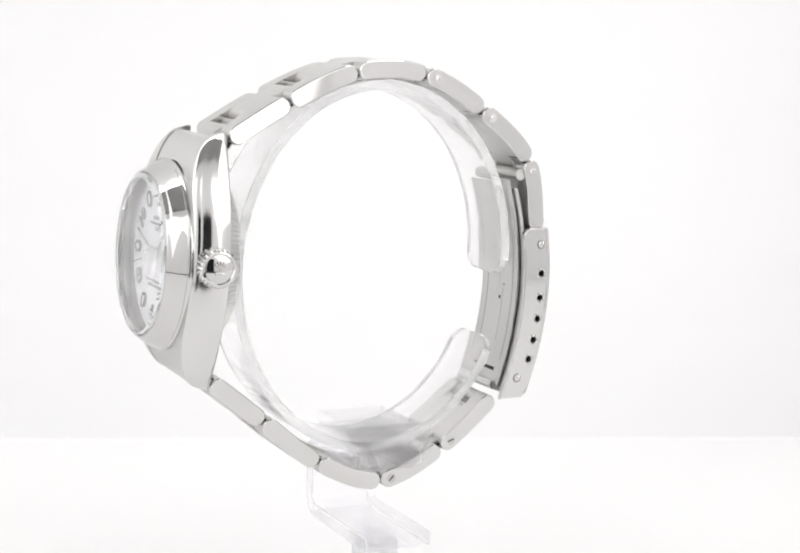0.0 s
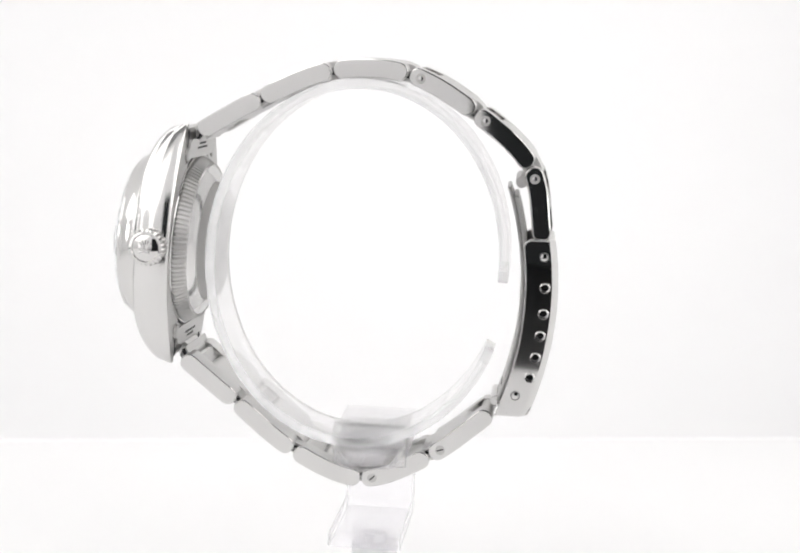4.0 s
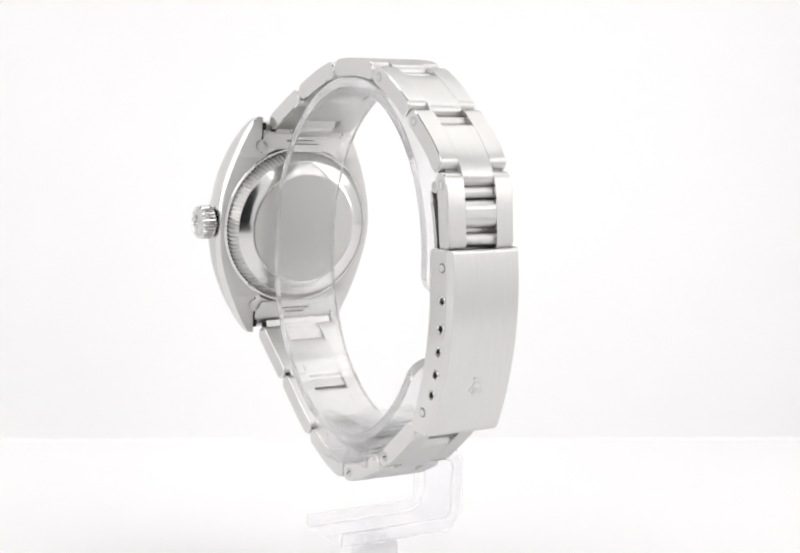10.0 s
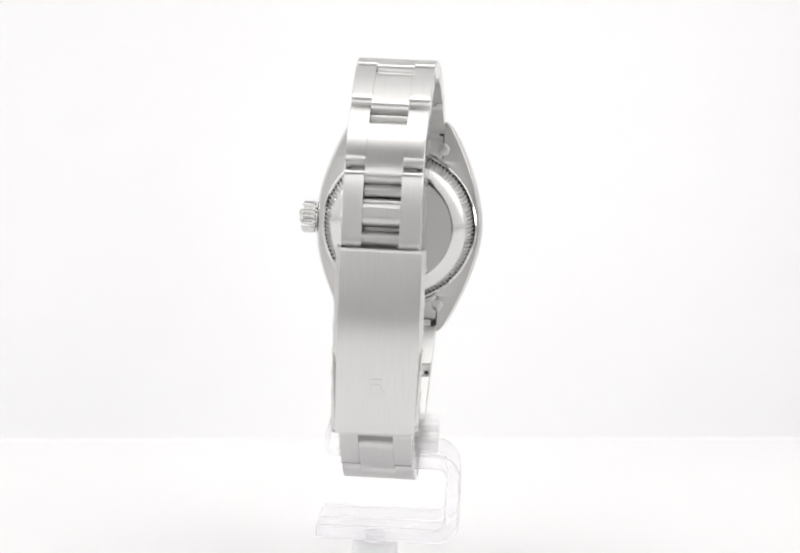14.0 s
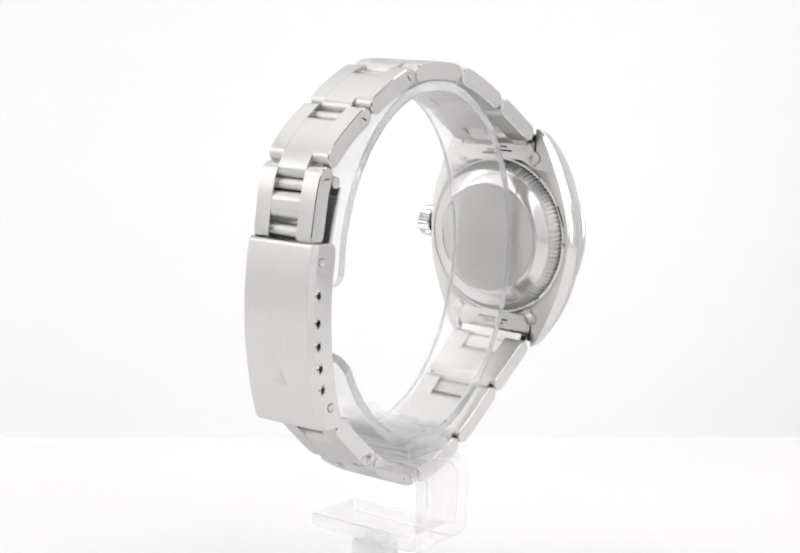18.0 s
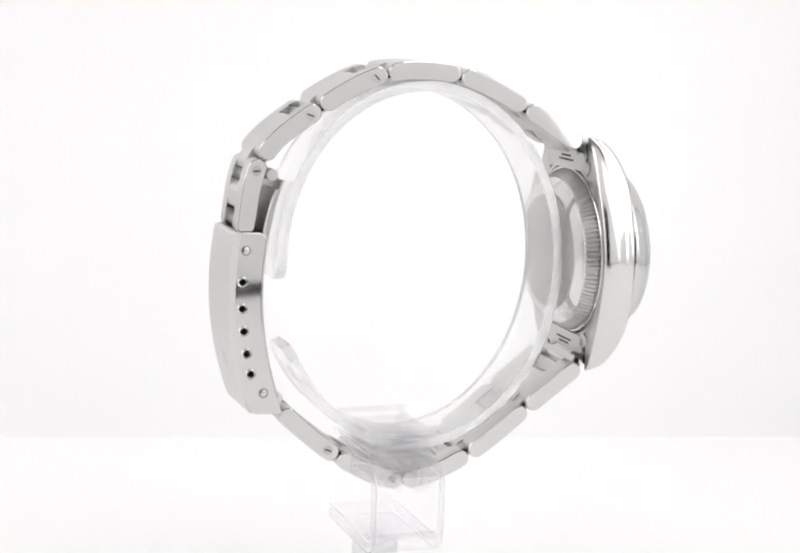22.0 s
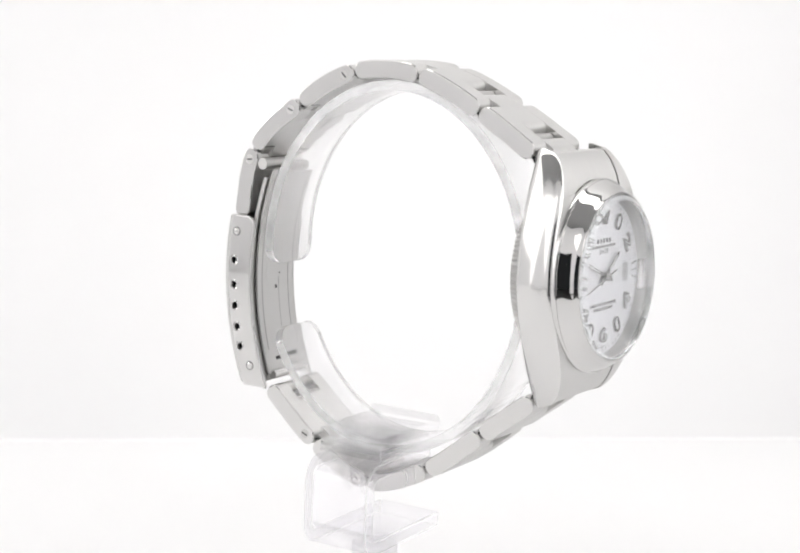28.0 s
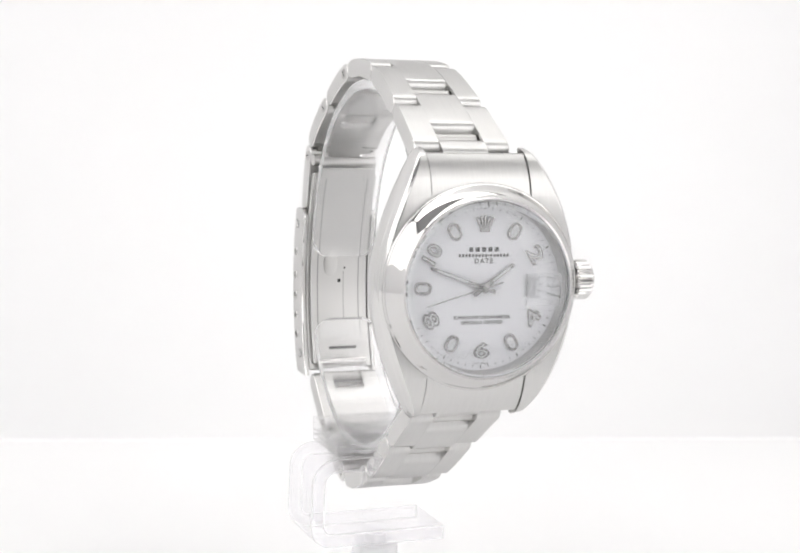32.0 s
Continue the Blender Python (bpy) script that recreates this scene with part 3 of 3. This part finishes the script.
LOW = [(28.5, -16.75), (20.5, -23.05), (11.85, -29.65), (1.85, -33.2), (-7.95, -29.2), (-16.6, -22.2)]
LOW_W = [6.5, 6.1, 5.7, 5.4, 5.15, 5.0]
# where each middle piece starts and ends, as shares of its link
for k, (c0, c1, screw) in enumerate([(-0.14, 0.25, False), (-0.59, 0.28, False), (-0.57, 1.1, False), (0.26, 1.1, True), (0.27, 1.21, True), (0.36, 0.72, True)]):
    bracelet_link(TOP, TOP_W, k, c0, c1, screw, pin=True, line=0.86 if k in (2, 3, 4) else 0.0)
for k, (c0, c1, screw) in enumerate([(0.33, 1.1, False), (0.34, 1.1, False), (0.34, 0.82, False), (-0.12, 0.78, True), (-0.14, 0.72, True)]):
    bracelet_link(LOW, LOW_W, k, c0, c1, screw, line=0.13 if k > 2 else 0.0)
tab = link_loop(LOW, -0.3, 0.12, 1.9, 0.0)
part("end_tab", moved(prism(tab, -3.05, 3.05, 0.12, 2), LINKS), BRUSHED_LINK, watch, "middle tab of the end link")

# hinge between the lowest link and the clasp
q, w = path_point(LOW, 4.9), path_point(LOW, 4.78)
part("hinge_tube", moved(rod(-2.45, 2.45, q.x, q.y, 0.95, 18, 0.1), LINKS), SATIN, watch)
# block in darkened steel, for the shade in the gap below the tube
part("gap_backing", moved(prism([(w.x - 1.4, w.y + 0.2), (w.x - 0.6, w.y - 0.75), (w.x + 0.3, w.y + 0.2), (w.x - 0.5, w.y + 1.1)], -2.4, 2.4), LINKS), SHADE_STEEL, watch, smooth=0)
part("link_backing", moved(prism([(-20.6, 11.8), (-21.4, 2.4), (-20.9, 2.4), (-20.1, 11.8)], -2.6, 2.6), LINKS), INNER, watch, smooth=0)
part("hinge_tube", moved(rod(-2.5, 2.5, -22.0, 4.2, 1.0, 18, 0.1), LINKS), SATIN, watch)

# ---- clasp ----
FOLD = UP @ Matrix.Translation((0, -23, 0)) @ Matrix.Rotation(radians(1.2), 4, "Z") @ Matrix.Translation((0, 23, 0))   # the clasp sits a little askew


def clasp_y(z):
    return -23.0 + 0.0112 * (z + 5) ** 2


Z_TOP, Z_BOT = 3.1, -22.4
zs = [Z_BOT + (Z_TOP - Z_BOT) * k / 28 for k in range(29)]
zc = [Z_BOT + 0.7 * (1 - math.cos(math.pi / 2 * k / 6)) for k in range(6)] + zs[1:]


def outer_y(z):
    """The cover's outside, rolled in at its foot and a little at its top."""
    foot, head = max(0.0, Z_BOT + 0.75 - z), max(0.0, z - (Z_TOP - 0.4))
    return clasp_y(z) - 1.85 + (0.75 - math.sqrt(max(0.0, 0.5625 - foot * foot))) + (0.4 - math.sqrt(max(0.0, 0.16 - head * head))) * 0.8


zc = zc[:-1] + [Z_TOP - 0.4 * (1 - math.sin(math.pi / 2 * k / 5)) for k in range(6)]
plate = [(outer_y(z), z) for z in zc] + [(clasp_y(z) - 0.95, z) for z in zc[::-1]]


def rounded_foot(y, z):
    """The cover's lower corners are round and its long edges sloped."""
    d = max(0.0, Z_BOT + 0.7 - z)
    slope = 0.55 if y < clasp_y(z) - 1.0 else 0.0
    return 1 - (slope + 0.7 - math.sqrt(max(0.0, 0.49 - d * d))) / 5.85


cover = part("clasp_cover", moved(prism(plate, -5.85, 5.85, 0.2, 3, rounded_foot), FOLD), BRUSHED, watch, "brushed steel clasp cover")
cover.data.materials.append(POLISHED)
for f in cover.data.polygons:
    if abs(f.normal.x) > 0.25:
        f.material_index = 1
HOLES = [-3.67, -7.36, -10.51, -13.66, -16.56]


def flank_depth(z):
    u = (z - Z_BOT) / (Z_TOP - Z_BOT)
    return 2.85 - 1.5 * (1 - math.sqrt(max(0.0, 1 - max(0.0, 1 - (1 - u) * 17.0) ** 2)))


def flank_edge(s):
    """Rounded edge along the flank's top and inner side."""
    line = [Vector((clasp_y(z) + flank_depth(z), z)) for z in [Z_TOP - 1.6 * (k / 8) ** 2 for k in range(9)] + zs[-3::-1]]
    line = [Vector((clasp_y(Z_TOP) - 0.9, Z_TOP))] + line
    bm, rows = bmesh.new(), []
    for i, q in enumerate(line):
        along = (line[min(i + 1, len(line) - 1)] - line[max(i - 1, 0)]).normalized()
        inward = Vector((along.y, -along.x))
        rows.append([bm.verts.new((s * (5.85 + x), q.x + inward.x * d, q.y + inward.y * d)) for d, x in ((-0.03, -0.25), (-0.03, -0.08), (0.02, -0.01), (0.1, 0.03), (0.2, 0.02), (0.27, -0.02))])
    for a, b in zip(rows, rows[1:]):
        for k in range(5):
            bm.faces.new((a[k], a[k + 1], b[k + 1], b[k]))
    bmesh.ops.recalc_face_normals(bm, faces=bm.faces[:])
    return bm


def flank_mesh(x0, x1):
    bm = bmesh.new()
    zf = [Z_BOT + 0.1] + zs[1:-2] + [Z_TOP - 1.6 * (1 - k / 8) ** 2 for k in range(9)]
    pts = [(clasp_y(z) - 0.95, z) for z in zf] + [(clasp_y(z) + flank_depth(z), z) for z in zf[::-1]]
    edges = []

    def ring(points):
        v = [bm.verts.new((x0, y, z)) for y, z in points]
        for i in range(len(v)):
            edges.append(bm.edges.new((v[i], v[(i + 1) % len(v)])))
    ring(pts)
    for h in HOLES:
        ring([(clasp_y(h) + 0.5 * math.cos(2 * math.pi * k / 18), h + 0.5 * math.sin(2 * math.pi * k / 18)) for k in range(18)])
    bmesh.ops.triangle_fill(bm, use_beauty=True, use_dissolve=False, edges=edges)
    ext = bmesh.ops.extrude_face_region(bm, geom=bm.faces[:])
    bmesh.ops.translate(bm, vec=(x1 - x0, 0, 0), verts=[e for e in ext["geom"] if isinstance(e, bmesh.types.BMVert)])
    return bm


for s in (-1, 1):
    fl = part("clasp_flank", moved(flank_mesh(s * 5.85, s * 5.2), FOLD), POLISHED, cover, "polished clasp flank with adjustment holes")
    part("edge", moved(flank_edge(s), FOLD), POLISHED, cover, "rounded bright edge of the flank")
    fl.data.materials.append(INNER)
    for f in fl.data.polygons:
        if f.normal.x * s < 0.5:
            f.material_index = 1
    # added dark sheet gives the holes their shade, a steel sheet hides it inside
    for x0, x1, mat in ((4.98, 4.88, GAP_SHADE), (4.86, 4.5, INNER)):
        part("hole_backing", moved(prism([(clasp_y(z) - 1.0, z) for z in zs[2:-2]] + [(clasp_y(z) + 1.4, z) for z in zs[-3:1:-1]], s * x0, s * x1), FOLD), mat, cover, smooth=0)
    for h in HOLES:
        rim = moved(lathe([(0.48, 0.0), (0.52, 0.08), (0.66, 0.1), (0.76, 0.0)], 24, True), Matrix.Translation((s * 5.85, clasp_y(h), h)) @ Matrix.Rotation(radians(-90 * s), 4, "Z"))
        part("hole_rim", moved(rim, FOLD), POLISHED, cover)
    for z, y in ((0.68, clasp_y(0.68)), (-19.3, clasp_y(-19.3) + 1.1)):
        part("rivet", moved(rod(s * 5.6, s * 6.0, y, z, 0.55, 20, 0.24), FOLD), POLISHED, cover, "small steel rivet")
        seat = moved(lathe([(0.55, 0.0), (0.55, 0.03), (0.68, 0.03), (0.68, 0.0)], 24, True), Matrix.Translation((s * 5.85, y, z)) @ Matrix.Rotation(radians(-90 * s), 4, "Z"))
        part("rivet_seat", moved(seat, FOLD), SHADE_STEEL, cover)
# stamped emblem on the cover: plain shape
st = joined(*[moved(box(-0.16, 0.16, -0.06, 0.06, -2.3, -0.55, 0.04), Matrix.Rotation(radians(a), 4, "Y")) for a in (-30, -15, 0, 15, 30)], moved(pill(0.5, 1.5, -0.06, 0.06), Matrix.Rotation(radians(90), 4, "Y")))
part("stamped_emblem", moved(st, FOLD @ Matrix.Translation((0, clasp_y(-14.3) - 1.905, -14.3)) @ Matrix.Rotation(radians(13.2), 4, "X")), BRUSHED, cover, "faint stamped emblem")


def blade(off, half, z0, z1, thick, name, mat):
    zz = [z0 + (z1 - z0) * k / 20 for k in range(21)]
    lp = [(clasp_y(z) + off, z) for z in zz] + [(clasp_y(z) + off + thick, z) for z in zz[::-1]]
    return part(name, moved(prism(lp, -half, half, 0.12, 1), FOLD), mat, watch, "folding steel clasp blade")


blade(1.5, 5.12, -20.5, 2.2, 0.2, "clasp_bed", INNER)
blade(2.2, 5.08, -21.5, 9.0, 0.6, "clasp_blade", INNER)
blade_top = blade(2.9, 4.5, -20.5, 10.2, 0.5, "clasp_blade", INNER)


# dark strips on the blade: shade of grooves and holes put into colour
def groove_shade(x, w, z0, z1, name="groove_shade"):
    zz = [z0 + (z1 - z0) * k / 12 for k in range(13)]
    lp = [(clasp_y(z) + 3.38, z) for z in zz] + [(clasp_y(z) + 3.41, z) for z in zz[::-1]]
    part(name, moved(prism(lp, x - w / 2, x + w / 2), FOLD), SHADE_STEEL if name == "groove_shade" else GAP_SHADE, blade_top, smooth=0)


groove_shade(-3.4, 0.16, -17.0, 8.6)
groove_shade(3.4, 0.16, -17.0, 8.6)
groove_shade(-0.9, 0.1, -14.5, -6.5)
groove_shade(-0.2, 0.5, -8.2, -7.7, "small_hole")
groove_shade(-1.1, 0.3, -6.1, -5.8, "small_hole")
groove_shade(-0.3, 4.6, -18.7, -18.2, "slot")
part("hinge_tube", moved(rod(-3.8, 3.8, -16.8, -20.6, 0.7, 20, 0.1), FOLD), POLISHED, watch, "round hinge tube at the foot of the clasp")
# black block for the shade behind the hinge tube
part("gap_backing", moved(box(-3.6, 3.6, -17.9, -17.5, -21.6, -19.4), FOLD), GAP_SHADE, watch, smooth=0)
part("stamped_oval", moved(lathe([(0, 0.0), (1.15, 0.0), (1.15, 0.1), (1.0, 0.14), (0, 0.1)], 24), FOLD @ Matrix.Translation((1.3, clasp_y(-5.5) + 3.36, -5.3)) @ Matrix.Diagonal((1, 1, 1.7, 1))), INNER, blade_top)
part("hinge_pin", moved(rod(-5.0, 5.0, -18.95, 10.95, 0.85), FOLD), SATIN, watch, "round hinge pin of the clasp")

# ---- the stand ----
stand = tagged(new("display_stand"), "clear acrylic watch stand with an open ring and bent strip foot", "watch stand")
stand.empty_display_size = 0.01
BASE = Matrix.Translation((0, 0, DIAL_Z))


def strip_loop(pts, thick):
    """A bent strip in the x-z plane: centre line pts to a closed outline."""
    v = [Vector(p) for p in pts]
    lo, hi = [], []
    for i, q in enumerate(v):
        d = (v[min(i + 1, len(v) - 1)] - v[max(i - 1, 0)]).normalized()
        nrm = Vector((-d.y, d.x)) * thick / 2
        lo.append(q + nrm), hi.append(q - nrm)
    return lo + hi[::-1]


def corner(cx, cz, r, a0, a1, n=8):
    return [(cx + r * math.cos(radians(a0 + (a1 - a0) * k / n)), cz + r * math.sin(radians(a0 + (a1 - a0) * k / n))) for k in range(n + 1)]


def strip_mesh(pts, thick, y0, y1, bv):
    bm = prism([(q.x, q.y) for q in strip_loop(pts, thick)], y0, y1, bv, 2)
    return moved(bm, Matrix(((0, 1, 0, 0), (1, 0, 0, 0), (0, 0, 1, 0), (0, 0, 0, 1))))


line = [(-8.5, -41.5), (8.1, -41.5)] + corner(8.95, -39.2, 2.3, -90, 0) + [(11.25, -34.5)] + corner(8.65, -33.0, 2.6, 0, 90)
line += [(5, -30.4), (-5.2, -30.1)]


def edged(ob, axis, side=0):
    """Gives the bevelled edges of a clear sheet their whitened finish; axis: the sheet's width."""
    ob.visible_shadow = False
    ob.data.materials.append(ACRYLIC_EDGE)
    ob.data.materials.append(ACRYLIC_SIDE)
    for f in ob.data.polygons:
        if 0.15 < abs(f.normal[axis]) < 0.97:
            f.material_index = 1
        elif abs(f.normal[axis]) >= 0.97:
            f.material_index = side
    return ob


edged(part("bent_strip", moved(strip_mesh(line, 2.1, -4.6, 5.9, 0.22), BASE), ACRYLIC_SHEET, stand, "bent clear acrylic strip, foot and leg"), 1)

# saddle: a sheet with a flap folded down at one end, the flap's corners round, on a spacer block
ACROSS = Matrix(((0, 1, 0, 0), (1, 0, 0, 0), (0, 0, 1, 0), (0, 0, 0, 1)))
drop = [3.2 * math.sin(math.pi / 2 * k / 10) for k in range(1, 11)]
loop = [(6.9, -25.6), (-5.6, -25.3)] + corner(-7.3, -26.4, 2.2, 75, 180, 8) + [(-9.5, -27.0 - d) for d in drop]
loop += [(-7.5, -27.0 - d) for d in drop[::-1] if d > 0.5] + corner(-6.9, -27.9, 0.6, 180, 90, 4) + [(6.9, -27.4)]
flap = moved(prism(loop, -4.6, 5.9, 0.15, 2), ACROSS)
SEAT = BASE @ Matrix.Translation((0.85, 0, -0.35)) @ Matrix.Rotation(radians(-2.2), 4, "Y")      # the saddle leans towards its flap
for v in flap.verts:
    d = max(0.0, -26.4 - v.co.z)
    if v.co.x < -7.2 and d > 0:
        half = 5.25 - 3.2 * (1 - math.sqrt(max(0.0, 1 - min(1.0, max(0.0, d - 0.9) / 2.9) ** 2)))
        v.co.y = 0.65 + (v.co.y - 0.65) * min(1.0, half / 5.25)
saddle = edged(part("saddle_plate", moved(flap, SEAT), ACRYLIC_SADDLE, stand, "clear acrylic saddle sheet with a rounded flap"), 1)
saddle.data.materials.append(ACRYLIC_HAZED)
for f in saddle.data.polygons:      # upper face gets white haze and ripples in place of bright refraction
    if f.normal.z > 0.9:
        f.material_index = 3
for top, foot in ((-27.46, -28.2), (-28.25, -28.98)):
    spacer = moved(prism([(6.8, top), (-6.2, top), (-6.2, foot), (6.8, foot)], -4.5, 5.8, 0.12, 2), ACROSS)
    edged(part("saddle_spacer", moved(spacer, SEAT), ACRYLIC_SADDLE, stand, "clear acrylic sheet under the saddle"), 1)


def open_ring():
    """Spring ring with rounded ends, open towards the clasp."""
    a0, a1, n = -154.5, 183.5, 96
    angles = [a0 + (a1 - a0) * (0.5 - 0.5 * math.cos(math.pi * k / n)) for k in range(n + 1)]
    bm, rows = bmesh.new(), []
    for a in angles:
        d, r = min(a - a0, a1 - a) * 0.42, 2.6
        half = 5.0 - r + math.sqrt(max(0.0, r * r - (r - min(r, d)) ** 2))
        c, q = math.cos(radians(a)), math.sin(radians(a))
        lean = 0.7 * max(0.0, (a - 120) / 64) ** 2      # the upper free end springs inwards
        rows.append([bm.verts.new((x, 3.6 + lean + ry * c, -2.2 + rz * q)) for x, ry, rz in ((-half, 22.05, 26.5), (half, 22.05, 26.5), (half, 20.65, 25.1), (-half, 20.65, 25.1))])
    for a, b in zip(rows, rows[1:]):
        for k in range(4):
            bm.faces.new((a[k], a[(k + 1) % 4], b[(k + 1) % 4], b[k]))
    bm.faces.new(rows[0])
    bm.faces.new(rows[-1][::-1])
    bmesh.ops.recalc_face_normals(bm, faces=bm.faces)
    bevel(bm, 0.32, 2, 60)
    return bm


edged(part("open_ring", moved(open_ring(), UP), ACRYLIC, stand, "springy open ring of clear acrylic"), 0, 2)
post = moved(lathe([(0, -42.58), (1.5, -42.58), (1.6, -42.7), (1.6, -43.9), (3.1, -43.95), (3.4, -44.2), (3.4, -53.6), (3.3, -DIAL_Z), (0, -DIAL_Z)], 48), Matrix(((1, 0, 0, 0), (0, 0, 1, 0), (0, 1, 0, 0), (0, 0, 0, 1))))
riser = tagged(part("riser_post", moved(post, BASE), PALE, None), "short pale grey round post under the acrylic foot", "post")


# ---- turning ----
def motions():
    rows = [(t, pose(0, 0, 0, 0, 0, a)) for t, a in TURN]
    for thing in (watch, stand, riser):
        walk(thing, rows)


motions()
